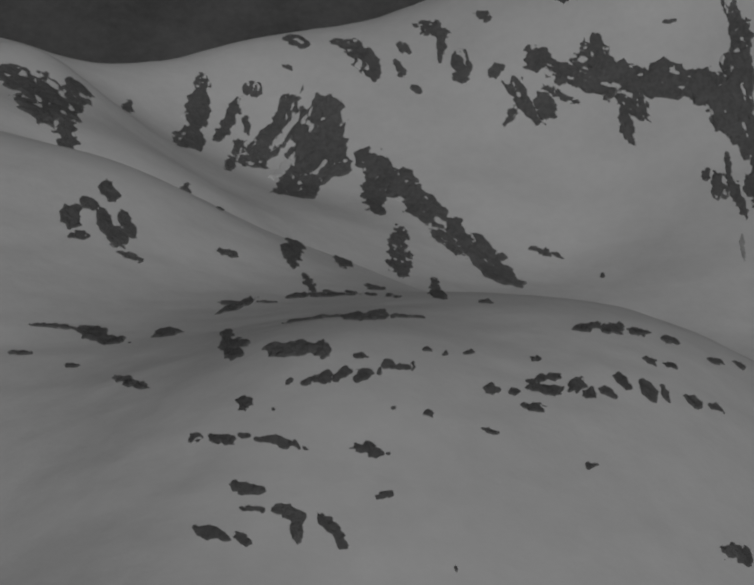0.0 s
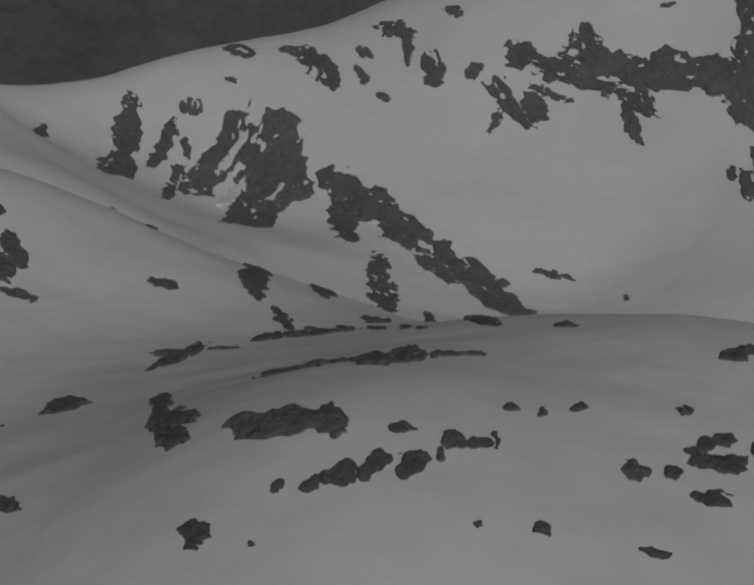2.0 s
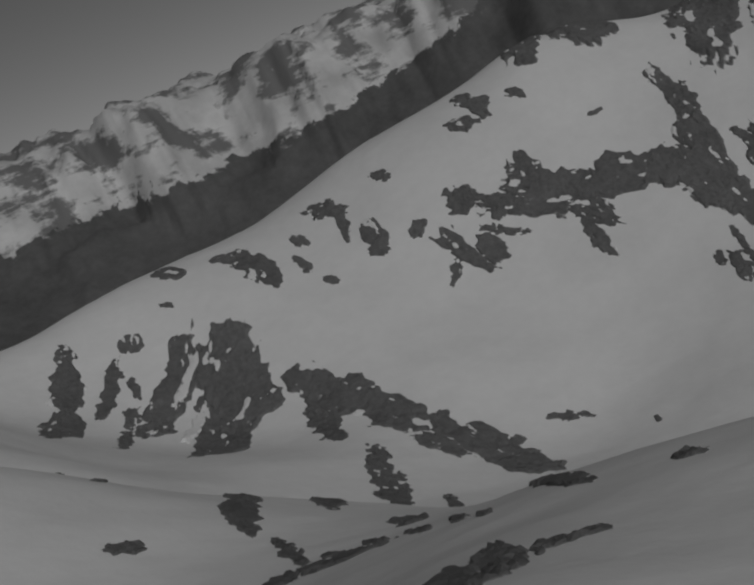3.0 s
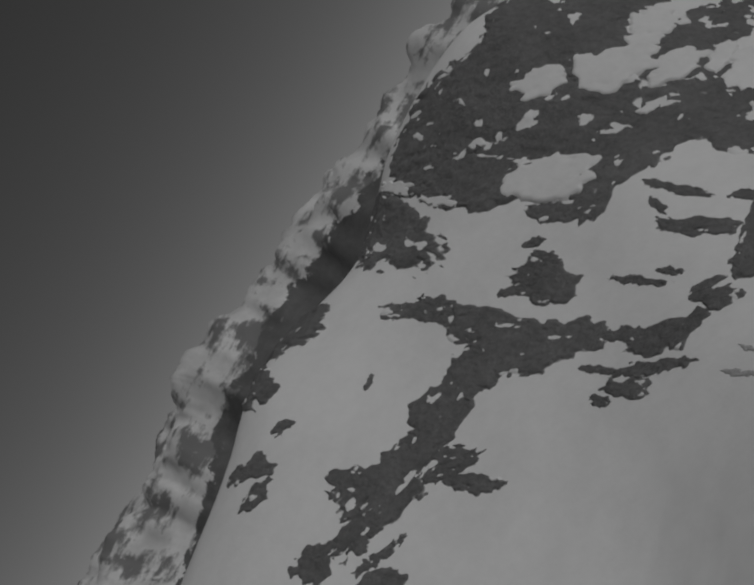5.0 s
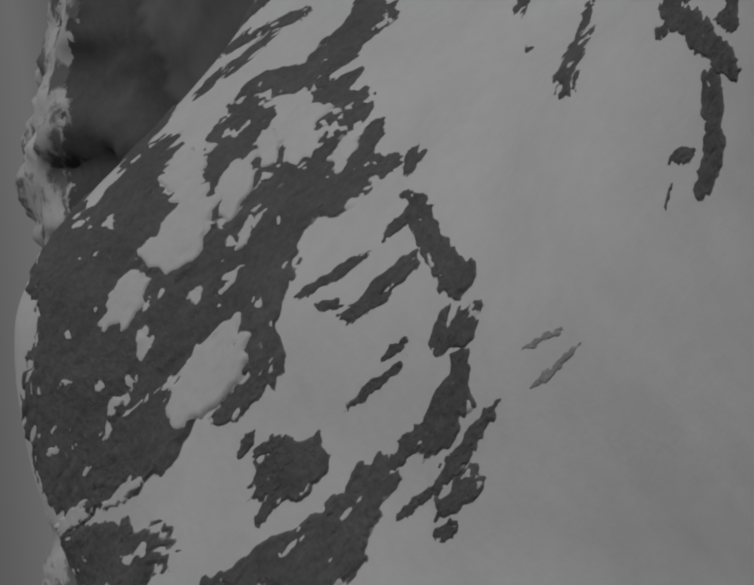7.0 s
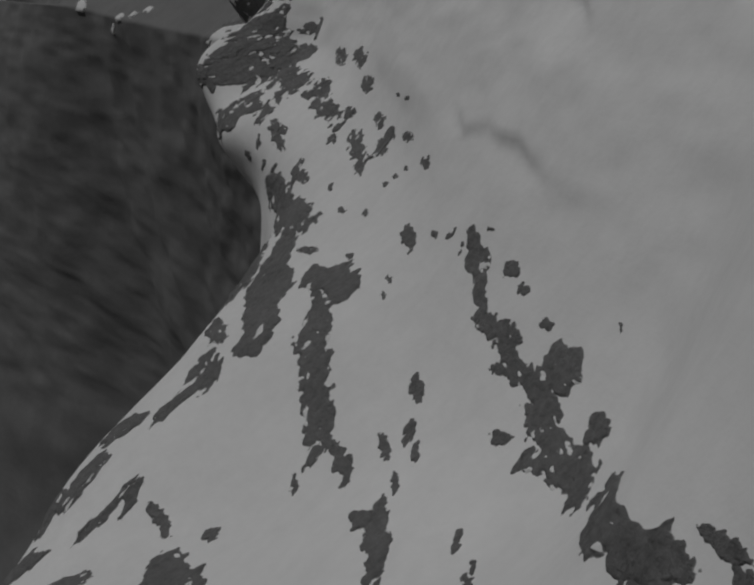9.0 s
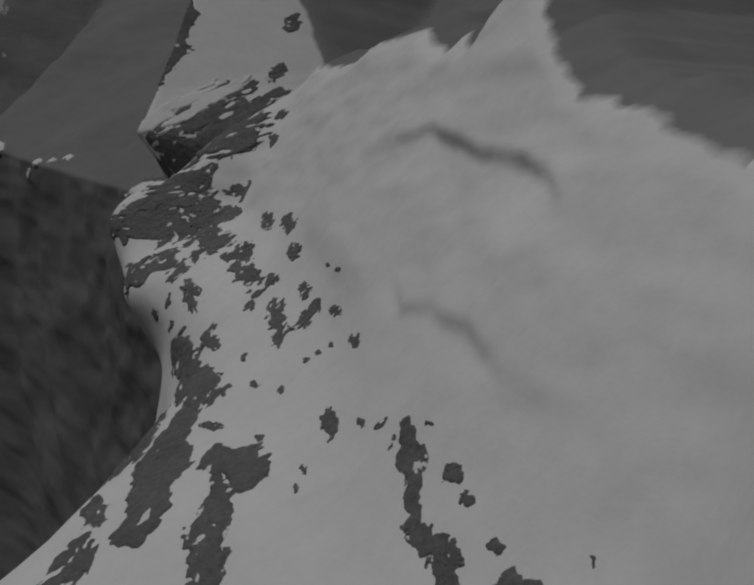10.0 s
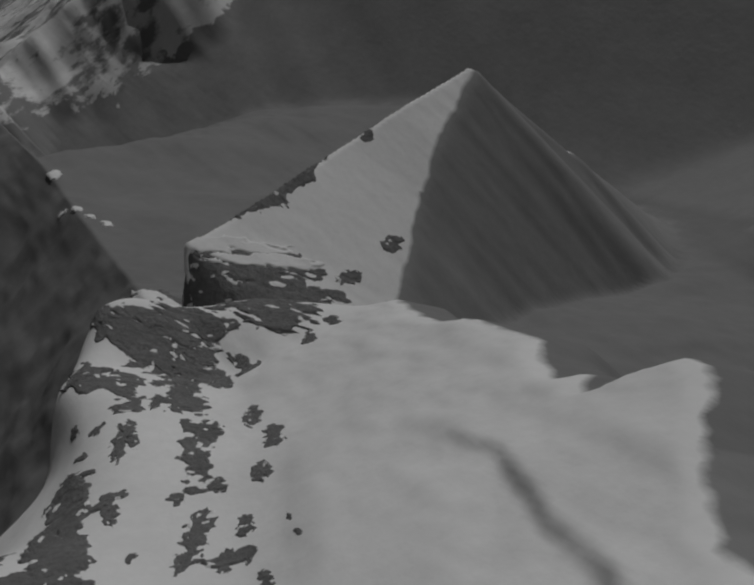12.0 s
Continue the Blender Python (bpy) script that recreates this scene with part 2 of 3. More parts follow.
# the far range by bearing from the mountain: height of its crest, and of its snow line
CREST_AZ, CREST_Z = (-180, 0, 10, 17, 22, 27, 34, 40, 48, 58, 68, 80, 90, 96, 102, 110, 180), (300, 300, 312, 345, 350, 322, 310, 275, 258, 240, 130, 40, 10, -14, 2, 10, 300)
LINE_AZ, LINE_Z = (-180, -12, 2, 10, 18, 26, 36, 46, 58, 68, 80, 88, 95, 100, 107, 120, 180), (170, 160, 152, 185, 262, 268, 232, 190, 170, 110, 40, 0, -70, -108, -106, -70, 170)


def bearing(x, y):
    dx, dy = x - 150.0, y - 350.0
    return np.hypot(dx, dy), np.degrees(np.arctan2(dx, dy))


def snow_cover(x, y, z):
    """Metres above the local snow line, whether the place belongs to the far range, and how much scree replaces the forest."""
    d, az = bearing(x, y)
    far = np.clip((d - 850) / 100, 0, 1)
    near = z - TREE_LINE
    side, inside = spur(x, y)
    past = np.interp(x, EDGE_X, EDGE_Y) - 2 - y
    near = np.where((x > 230) & (x < 560), np.minimum(near, 2 - 1.6 * np.minimum(past, 20) + 4 * fbm(x, y * 0.4, 6.0, 2, 41.0)), near)
    # spur: negative values colour its east shade and the cliff as snow-free ground
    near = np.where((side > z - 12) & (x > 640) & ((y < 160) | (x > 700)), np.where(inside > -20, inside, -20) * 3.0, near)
    away = near * (1 - far) + (z - np.interp(az, LINE_AZ, LINE_Z)) * far
    away = np.where((inside == -9.0) & (side > -240) & (x > 690), -30.0, away)
    return away, far, np.where(inside == -9.0, 0.6, np.clip((az - 86) / 14, 0, 1))


def far_ranges(x, y):
    """The valley sides and the ring of cliffs beyond them, lower towards the east."""
    d, az = bearing(x, y)
    crest = np.interp(az, CREST_AZ, CREST_Z) + 22 * fbm(az, az * 0 + 3.0, 7.0, 4, 5.0)
    cliff = d + 110 * fbm(az, d / 400, 5.0, 4, 9.0)
    rise = 0.72 * np.clip((d - 950) / 650, 0, 1) + 0.28 * np.clip((cliff - 1590) / 170, 0, 1)
    fall = np.clip((d - 1800) / 2500, 0, 1)
    ridged = 1 - 2 * np.abs(fbm(x, y, 330.0, 6, 8.0))
    facets = np.abs(fbm(az * 26, d * 0.5, 95.0, 3, 21.0))
    steps = fbm(x, y, 90.0, 4, 11.0)
    return (crest - FLOOR) * (rise - 0.3 * fall) + np.maximum(48 * (ridged - 0.55) + 26 * steps + 60 * (facets - 0.25), -16) * np.clip((crest + 60) / 250, 0.3, 1) * np.clip((d - 1400) / 300, 0, 1)


def axis(lo, hi, step, far, closer):
    """Even steps between lo and hi, finer within the stretches of closer, growing ones out to far on both sides."""
    mid, p = [], lo
    while p < hi:
        mid.append(p)
        p += step / 2 if any(a <= p < b for a, b in closer) else step
    out, low, s = [], [], step
    for sign, edge, listed in ((1, mid[-1], out), (-1, lo, low)):
        p, s = edge, step
        while abs(p) < far:
            s = min(s * 1.1, 15 if abs(p) < 2400 else 60)
            p += sign * s
            listed.append(p)
    return np.array(low[::-1] + mid + out)


XS = axis(-260, 800, 3, 4300, ((-50, 60), (250, 420), (630, 780)))
YS = axis(-40, 640, 3, 4300, ((-10, 270),))
GRID_X, GRID_Y = np.meshgrid(XS, YS)
HEIGHTS = mountain(GRID_X, GRID_Y) + far_ranges(GRID_X, GRID_Y)


def surface(x, y):
    """Height of the ground sheet itself at arrays of places."""
    i = np.clip(np.searchsorted(XS, x) - 1, 0, len(XS) - 2)
    j = np.clip(np.searchsorted(YS, y) - 1, 0, len(YS) - 2)
    u, v = (x - XS[i]) / (XS[i + 1] - XS[i]), (y - YS[j]) / (YS[j + 1] - YS[j])
    low = HEIGHTS[j, i] * (1 - u) + HEIGHTS[j, i + 1] * u
    high = HEIGHTS[j + 1, i] * (1 - u) + HEIGHTS[j + 1, i + 1] * u
    return low * (1 - v) + high * v


def make_sheet(name, material):
    w, h = len(XS), len(YS)
    i = np.arange(w * h).reshape(h, w)
    faces = np.stack([i[:-1, :-1], i[:-1, 1:], i[1:, 1:], i[1:, :-1]], -1).reshape(-1, 4)
    me = bpy.data.meshes.new(name)
    me.vertices.add(w * h)
    me.vertices.foreach_set("co", np.stack([GRID_X, GRID_Y, HEIGHTS], -1).ravel())
    me.loops.add(faces.size)
    me.loops.foreach_set("vertex_index", faces.ravel())
    me.polygons.add(len(faces))
    me.polygons.foreach_set("loop_start", np.arange(0, faces.size, 4))
    me.polygons.foreach_set("use_smooth", np.ones(len(faces), bool))
    me.update(calc_edges=True)
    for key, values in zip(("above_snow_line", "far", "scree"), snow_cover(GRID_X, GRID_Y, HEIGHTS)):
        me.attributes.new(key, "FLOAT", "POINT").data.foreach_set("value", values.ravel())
    me.materials.append(material)
    return new(name, me)


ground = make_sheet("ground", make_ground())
tagged(ground, "snow-covered alpine mountain falling to a dark valley", "mountain", kind="structure")

# ---- rock showing through the snow, place by place ----
STRIP_ON_KNOLL_ROCK = [  # x, y, half length, half width, heading
    (-26.6, 122.6, 1.2, 0.5, 156), (-22.8, 121.2, 2.1, 0.7, 155), (-19.6, 120.9, 0.8, 0.5, 153), (-17, 119.7, 1.6, 0.5, 175), (-14.8, 119.1, 1.8, 0.6, 157),
    (-12.7, 118.7, 0.7, 0.5, 85), (-11.4, 118.2, 0.4, 0.3, 7),
]
NEAR_KNOLL_ROCK = [  # x, y, half length, half width, heading
    (-19.3, 112.8, 2.2, 1.1, 171), (-18.5, 109.9, 1.5, 0.4, 176), (-17.3, 109.5, 0.5, 0.5, 159), (-14, 109.2, 2.1, 0.9, 153), (-13.2, 107.3, 2.3, 0.8, 97),
    (-8.6, 106.9, 2.7, 0.8, 127), (-24, 107, 1.9, 0.8, 148), (-22.2, 106, 1.5, 0.5, 158), (-19.6, 105.6, 1.5, 0.5, 136), (-2, 112.5, 1.1, 0.6, 15),
    (27.3, 123.8, 1, 0.4, 25), (45.9, 117.6, 3, 1.2, 39), (6.1, 104.4, 0.3, 0.3, 45), (-3.2, 118.6, 2.1, 0.7, 173), (-19.6, 126.6, 1.5, 0.8, 149),
    (13.5, 125.2, 1.3, 0.4, 172),
]
KNOLL_ROCK = [  # x, y, half length, half width, heading
    (-19.9, 125.5, 0.7, 0.3, 161), (-16, 124.4, 0.4, 0.3, 159), (-13.5, 128.9, 0.6, 0.6, 73), (-10.9, 128.8, 1, 0.6, 25), (-8.5, 129.5, 1.8, 1.2, 31),
    (-6, 130.3, 2.2, 0.9, 46), (-3.6, 130.6, 1.8, 1, 39), (-1, 131.8, 0.7, 0.5, 62), (0.3, 133.4, 1.2, 0.8, 54), (2.3, 133.7, 1.2, 0.6, 32),
    (4, 134.7, 1.2, 0.3, 78), (-12.2, 136.6, 4.4, 2.1, 165), (-8.7, 136.7, 1.6, 0.9, 88), (-3.3, 134.9, 1.2, 0.5, 11), (6.7, 140.4, 0.9, 0.5, 44),
    (9, 140.3, 0.9, 0.4, 67), (12.8, 142.2, 1.1, 0.6, 56), (23.6, 144.5, 1.3, 0.6, 56), (14.7, 133.7, 1.3, 1.1, 51),
]
KNOLL_ROCK_B = [  # x, y, half length, half width, heading
    (18.4, 134.4, 1, 0.5, 47), (24, 139.6, 3.3, 0.7, 34), (21.9, 136.8, 1.6, 0.8, 51), (24.1, 136.8, 2.2, 0.9, 28), (28.6, 139.3, 2.1, 1, 54),
    (30.3, 138.2, 1.9, 0.8, 58), (21.4, 132.2, 1.3, 0.9, 178), (0.5, 125.4, 0.6, 0.3, 19), (5.2, 125.7, 0.7, 0.4, 176), 
    (-4.1, 119.1, 1.7, 0.3, 11), (-1.1, 118.1, 0.4, 0.3, 16),
]
KNOLL_EDGE_ROCK = [  # x, y, half length, half width, heading
    (-27, 183.9, 7.8, 1.4, 70), (-24.9, 153.7, 6.8, 1, 97), (-22.4, 145.1, 3.4, 1.6, 124), (-22.1, 139.9, 2.1, 1.6, 105), (-23.2, 143.4, 4, 0.6, 97),
    (-10.8, 156.2, 5.1, 1.7, 173), (-3.6, 153.7, 3.9, 2.7, 88), (-0.1, 156.9, 4.5, 1.4, 86), (2.3, 155.9, 1.7, 0.5, 83), (4.8, 156.4, 2.6, 0.9, 14),
    (-16.3, 196.4, 3.4, 1.5, 50), (-8.9, 196, 4.8, 1.9, 156), (-48.1, 165.4, 6.6, 2.1, 138), (-37.3, 164.9, 3.1, 2.2, 164), (-38.7, 142.2, 4.9, 0.9, 134),
    (35.1, 158.4, 3, 1.4, 46), (39.3, 160.1, 3.1, 1.2, 44),
]
EAST_KNOLL_ROCK = [  # x, y, half length, half width, heading
    (33.3, 156.8, 1.5, 1.4, 12), (38.5, 158.4, 1.8, 1.1, 23), (44.1, 160.8, 2.1, 1.1, 29), (49.4, 161.5, 2.2, 1.1, 36), (57.8, 161.2, 2.2, 0.9, 43),
    (63.9, 165.7, 1.8, 0.8, 46), (36.1, 142.5, 1.2, 2, 30), (39.9, 142.5, 1.2, 2, 11), (43.3, 143.8, 1.1, 2, 12), (48.1, 144.3, 1.4, 1.3, 37),
    (52.3, 145, 1.5, 0.9, 33), (42.9, 150.8, 1.2, 1.1, 12), (46.8, 151.7, 1.1, 0.8, 33), (20.7, 132, 1.7, 0.8, 10), (33.5, 139.5, 1.2, 1.6, 20),
]
WEST_KNOLL_ROCK = [  # x, y, half length, half width, heading
    (-50.5, 153.3, 1.5, 0.8, 166), (-60.1, 159, 2.1, 0.7, 175), (-57.1, 168.6, 3.5, 0.8, 0), (-27.6, 186, 3, 1.2, 172), (-21.5, 188, 2.1, 0.7, 165),
]
KNOLL_CREST_ROCK = [  # x, y, half length, half width, heading
    (-9.6, 200, 2.4, 1, 122), (-5.2, 200, 3.2, 1, 106), (-1.2, 193, 2.8, 0.9, 98), (2.5, 189, 2.6, 0.8, 92), (18.9, 169.6, 1.8, 1.4, 96),
    (3.8, 181, 1.6, 0.6, 92),
]
DARK_RIDGE_SNOW = [  # x, y, half length, half width, heading
    (970, 230, 8, 3.2, 175), (931, 227, 5, 2.4, 10), (914, 222, 5, 2.6, 0), (1115, 223, 12, 4.5, 170), (1000, 240, 6, 3, 20),
]
WEST_SLOPE_ROCK = [  # x, y, half length, half width, heading
    (-55.2, 221.5, 3.3, 1.8, 103), (-61.1, 209.2, 3.7, 2.1, 89), (-59.1, 204.1, 2, 1.1, 40), (-58.6, 214.5, 2.2, 1.9, 176), (-54, 209.1, 5.5, 2.1, 116),
    (-51, 212.6, 3.6, 1.8, 111), (-48.9, 202, 2.5, 1, 170), (-31.8, 215, 2.2, 1.3, 25), (-35.3, 241.1, 4, 0.6, 93), (-96.5, 333.7, 19.9, 9, 106),
    (-107.3, 344.3, 10.9, 6, 106), (-91.5, 353.1, 11.3, 3.4, 96), (-86.4, 309.3, 14.5, 2.6, 101), (-88.2, 407.9, 10.3, 1.8, 95),
]
GULLY_ROCK = [  # x, y, half length, half width, heading
    (-18.6, 233.4, 15.3, 2.2, 92), (-14.3, 208.1, 7.2, 1, 101), (-0.4, 209.9, 3.7, 1.6, 106), 
]
WEST_FACE_ROCK = [  # x, y, half length, half width, heading
    (-35.4, 423, 24.7, 5.3, 64), (-17.5, 426.3, 14.4, 9.3, 64), (-17.5, 410.9, 15.5, 8.8, 50), (-29.7, 393.7, 23.4, 4.2, 82), (-23.3, 393.4, 18.2, 4.7, 75),
    (-10.7, 408.1, 7, 5.5, 16), (-65.4, 418.4, 31, 4.4, 86), (-53.1, 426.4, 14.4, 2.1, 72), (-43.1, 445.7, 3.8, 3.6, 94), (-45.8, 428.5, 4.6, 1.4, 95),
    (-48.9, 413.4, 6.6, 2.3, 79), (-51, 394.8, 11.3, 1.6, 89), (-53.6, 298.9, 9, 1.3, 88), 
]
WEST_FACE_SNOW = [  # x, y, half length, half width, heading
    (-31.1, 424.9, 11.7, 1.7, 55), (-31.9, 406.6, 11.2, 1.6, 65), (-14.5, 428.7, 3.6, 1.3, 30),
]
CENTRAL_RIB_ROCK = [  # x, y, half length, half width, heading
    (7.5, 400.8, 14.8, 5.5, 118), (18.1, 385.3, 17.3, 7.5, 119), (2, 386.8, 13.3, 4.3, 96), (9, 341.7, 22.4, 3.2, 87), (10.5, 330.3, 14.4, 2.1, 82),
    (35.7, 361.7, 11.4, 6, 126), (40.8, 348.1, 15.1, 6.3, 119), (11.5, 183, 9.4, 1.3, 89), (27.2, 359.6, 7.9, 2.9, 124), (-7.9, 245.4, 12.4, 2, 92),
    (18.8, 314.7, 11, 1.6, 86), (62, 360.4, 4.2, 1.7, 157), (67.8, 358.2, 2.2, 1, 139), (33.4, 372.1, 1.9, 1.5, 67), (46.8, 355.3, 2.1, 1.6, 63),
    (80.3, 341.8, 1.7, 0.9, 78),
]
SUMMIT_SLOPE_ROCK = [  # x, y, half length, half width, heading
    (-22.3, 470.3, 6.9, 4.4, 128), (5.2, 458.2, 14.1, 5.6, 109), (-3.1, 467.4, 4.9, 2.7, 128), (23.7, 466.2, 4.9, 2.3, 108), (20.4, 453.5, 5.6, 1.9, 105),
    (36.5, 473.6, 8.9, 3.2, 130), (39.4, 461.5, 7.4, 2, 78), (46.8, 450.7, 5.7, 3.2, 100), (45.7, 444.5, 3.8, 2.5, 130), (25.7, 441.1, 2.7, 2, 126),
    (59.6, 467.1, 4.6, 2.1, 123), (93.2, 464.3, 6.5, 3.1, 142), (-27.3, 454.8, 2.3, 1.1, 146),
]
UPPER_BAND_ROCK = [  # x, y, half length, half width, heading
    (78.6, 442.3, 7.1, 3.8, 156), (89.4, 433.9, 10.5, 3.3, 146), (104.1, 428, 13.6, 5.4, 157), (113.4, 429.4, 13.5, 4, 149), (122.6, 422.2, 8.6, 4.4, 147),
    (111, 416, 8.5, 2.6, 124), (107.1, 408.8, 5.8, 2.8, 94), (69.9, 429.9, 9.9, 4.1, 121), (77.3, 425.1, 5, 3.8, 127), (60.7, 442.8, 3.4, 2.6, 39),
    (84.3, 428.5, 7.5, 1.5, 144), (63.1, 424.6, 5.3, 1.4, 47),
]
SUMMIT_ROCKS_ROCK = [  # x, y, half length, half width, heading
    (236.2, 423.6, 24.5, 16.2, 129), (206.3, 420.8, 29.9, 10, 78), (210.4, 395.8, 17.7, 10.1, 139), (232.4, 437.2, 17.3, 14.5, 95),
    (206.6, 429, 17.7, 10.6, 78), (223, 408.4, 13.4, 11.3, 138), (256.7, 399.7, 18.2, 7.6, 2),
    (227.5, 397.1, 15.2, 8.9, 171), (221.1, 381.4, 17.6, 7, 176), 
    (219.8, 365.9, 10.7, 6.2, 27), (253.1, 365.9, 13.7, 4.4, 2), (188.5, 396.7, 7.4, 3.9, 99),
]
SUMMIT_ROCKS_ROCK_B = [  # x, y, half length, half width, heading
    (258.2, 383.5, 18.8, 6, 174), (244.2, 372.4, 14.2, 5.3, 173), (272.5, 417.3, 45, 8.8, 15), (220.7, 446.2, 16, 14.9, 83),
    (197.2, 465.6, 33, 11.7, 54), (317.3, 408.8, 35.6, 5.8, 19), (213.7, 415.7, 7.1, 6.3, 134), (202.8, 386.4, 19.9, 5.4, 163), (228.5, 376.7, 14.8, 8.3, 170),
    (190, 402, 8, 2.9, 69), (277, 402, 15, 6, 150), (268, 398, 12, 5, 160),
]
SUMMIT_ROCKS_SNOW = [  # x, y, half length, half width, heading
    (236.6, 409.7, 8.1, 5.5, 122), (243.9, 393.6, 9.5, 5.6, 153), (263.3, 388.6, 10.4, 3.8, 179), (247.5, 383.2, 9.1, 3.4, 159), (253.2, 377, 7.7, 2.3, 176),
    (251.4, 371.1, 11.9, 3.6, 175), (230.8, 365.9, 5.6, 2.3, 177), (202.1, 404.2, 12.7, 9.1, 91), (211.3, 459.9, 11.7, 2, 68), (201.4, 441, 7.4, 1.7, 74),
    (220, 392.5, 4, 2, 103), (223.5, 398.4, 4.2, 1.7, 177), (218.3, 427.1, 2.3, 1.6, 122), (225.3, 425.7, 1.8, 1.2, 157), (226.3, 448.6, 3.2, 1.1, 61),
    (222.3, 443.5, 2.8, 1.1, 63), (231.1, 384.1, 5.6, 1.8, 144),
]
MIDDLE_BAND_ROCK = [  # x, y, half length, half width, heading
    (160.4, 440, 10.7, 3.8, 81), (161.4, 430.8, 9.2, 2.6, 72), (155.5, 420.1, 10.6, 5.2, 87), (141, 419.2, 8.9, 7.1, 31), (149.1, 407.6, 14.2, 7.5, 86),
    (150.6, 394.6, 10.8, 4.4, 77), (148.1, 377.8, 8.3, 2.4, 79), (145.8, 366.7, 8.6, 3.9, 93), (146.6, 360, 5.8, 3.5, 149), (137.2, 367.3, 11.9, 1.9, 88),
    (132.5, 374.3, 6.6, 3, 81), (130, 381.2, 2.9, 1.4, 65), (139.3, 383.9, 6.1, 1.3, 78), (166.6, 400.6, 8.7, 4.9, 90), (170.9, 405, 7.7, 3.6, 91),
    (165.9, 411.4, 3.8, 1.5, 105), (180.1, 406.1, 2.9, 1.9, 93), (175.7, 402.5, 4, 1.6, 68),
]
COULOIR_ROCK = [  # x, y, half length, half width, heading
    (129.6, 424.7, 13.1, 5.5, 153), (101.9, 436, 10.2, 6.2, 147), (114.2, 420.7, 8.1, 2.4, 97),
    (108.2, 413.5, 6.9, 1.9, 87), (102.2, 440.7, 6, 4.5, 74),
]
EAST_ROCKS_ROCK = [  # x, y, half length, half width, heading
    (179.5, 363, 8.9, 2.9, 85), (180.9, 352.9, 11.6, 2.4, 179), (168, 351.5, 7.6, 3.3, 7), (190.1, 354.9, 4.6, 2.2, 83), (155, 354.6, 6.9, 3.1, 78),
    (159.6, 358.4, 3.9, 2.1, 126), (194, 371.7, 8.7, 1.5, 67), (187.8, 374.5, 4, 1.1, 35), (164.3, 376.3, 8, 1.2, 75), (165.9, 368.8, 3.5, 1.1, 76),
    (179.9, 369.1, 5.9, 1.6, 59),
]
# soft grey slabs laid on the snow as painted crack shadow
EAST_ROCKS_ICE_SHADOW = [  # x, y, half length, half width, heading
    (136.4, 341.1, 4.4, 0.6, 59), (130.7, 342.6, 6.6, 0.7, 75),
]
NORTH_EDGE_ROCK = [  # x, y, half length, half width, heading
    (155.2, 487.7, 17.9, 12.5, 83), (131.3, 485.5, 16.1, 7.7, 73), (100.6, 470.4, 9.6, 3.6, 112), (115.9, 462.5, 3.8, 2, 132), (134.8, 445.9, 2.7, 0.9, 4),
]
EAST_RIDGE_ROCK = [  # x, y, half length, half width, heading
    (380.8, 310.1, 26.9, 6.7, 165), (352.4, 320.9, 8.2, 4.3, 159), (348.2, 302.8, 14.4, 4.2, 177), (338.1, 308.8, 11.9, 2.5, 165),
    (299.1, 329, 8.2, 1.5, 167), (291.2, 338.9, 3.8, 0.8, 170),
    (283.4, 330.2, 10.8, 1.5, 178), (254, 330.4, 5.9, 1.3, 11), (243.6, 329.5, 12.7, 1.8, 169), (280.6, 311.9, 4.9, 1.5, 159), (270.2, 318.5, 3.8, 1.2, 155),
    (261.3, 319.5, 3.6, 0.8, 164), (257.4, 324.3, 4.1, 0.6, 172), (188.2, 319.3, 15.6, 2.8, 11),
]
EAST_RIDGE_ROCK_B = [  # x, y, half length, half width, heading
    (209.5, 322.4, 6.6, 0.9, 3), (225.7, 321.3, 2.4, 0.6, 160), (216.3, 321.3, 1.6, 0.4, 177), (214.3, 331.6, 1.6, 0.4, 16), (331.6, 285.7, 8, 2.1, 166),
    (459.7, 292.8, 25.4, 6.1, 2), (412.6, 295.5, 19.4, 4.6, 180), (420.2, 318.3, 22.7, 10.3, 177), (378.1, 326.5, 13.5, 2.4, 2), (360.8, 331.1, 6, 3.8, 158),
    (323.5, 317.5, 14.5, 3.8, 161), (308.3, 326.4, 12.3, 3.5, 159), (294.5, 333, 3.6, 2.3, 141), 
    (273.5, 322.8, 6, 0.9, 172),
]
SOUTH_BAND_ROCK = [  # x, y, half length, half width, heading
    (288.7, 281.6, 9.5, 3.6, 160), (277.8, 288.9, 8.6, 2.5, 142), (264, 292.9, 11.5, 2.2, 4), (251, 296.2, 12.2, 2.4, 170), (237.5, 297.9, 10.2, 2.8, 168),
    (234.1, 292.2, 6.7, 3.8, 1), (229.2, 302.4, 10.6, 2.6, 172), (224.3, 306.6, 5.2, 2.4, 23), (215.2, 303.8, 12.9, 3, 179), (177.3, 294.1, 21.9, 3.1, 14),
    (163.7, 291.1, 6.5, 2.3, 16), (158.2, 289, 4.5, 2, 179), (158, 294.5, 6.5, 2.1, 5), (158.5, 297.9, 2.2, 0.9, 18), (148.9, 292.4, 7.5, 2.1, 4),
    (151.6, 284, 4.9, 1, 7), (144.7, 285.9, 5.4, 1.3, 161), (142.9, 288, 3.8, 1.2, 22), (138.1, 291.4, 6, 1.9, 10),
]
SOUTH_BAND_ROCK_B = [  # x, y, half length, half width, heading
    (134.9, 296.5, 6, 2.3, 164), (128.7, 300.3, 4.5, 2.4, 145), (126.9, 303.7, 2.9, 2, 142), (239.3, 307.7, 3.4, 1.3, 19), (216.1, 296.9, 3.3, 2.4, 18),
    (254.5, 299.1, 3.9, 1.2, 8), (270.6, 281, 3.3, 1.8, 178), (246.5, 287, 2.6, 1.1, 2), (262.3, 283.4, 2.4, 1.2, 179), (134.5, 304.9, 2.8, 1.2, 34),
    (131.9, 310.3, 1.9, 0.4, 121),
]
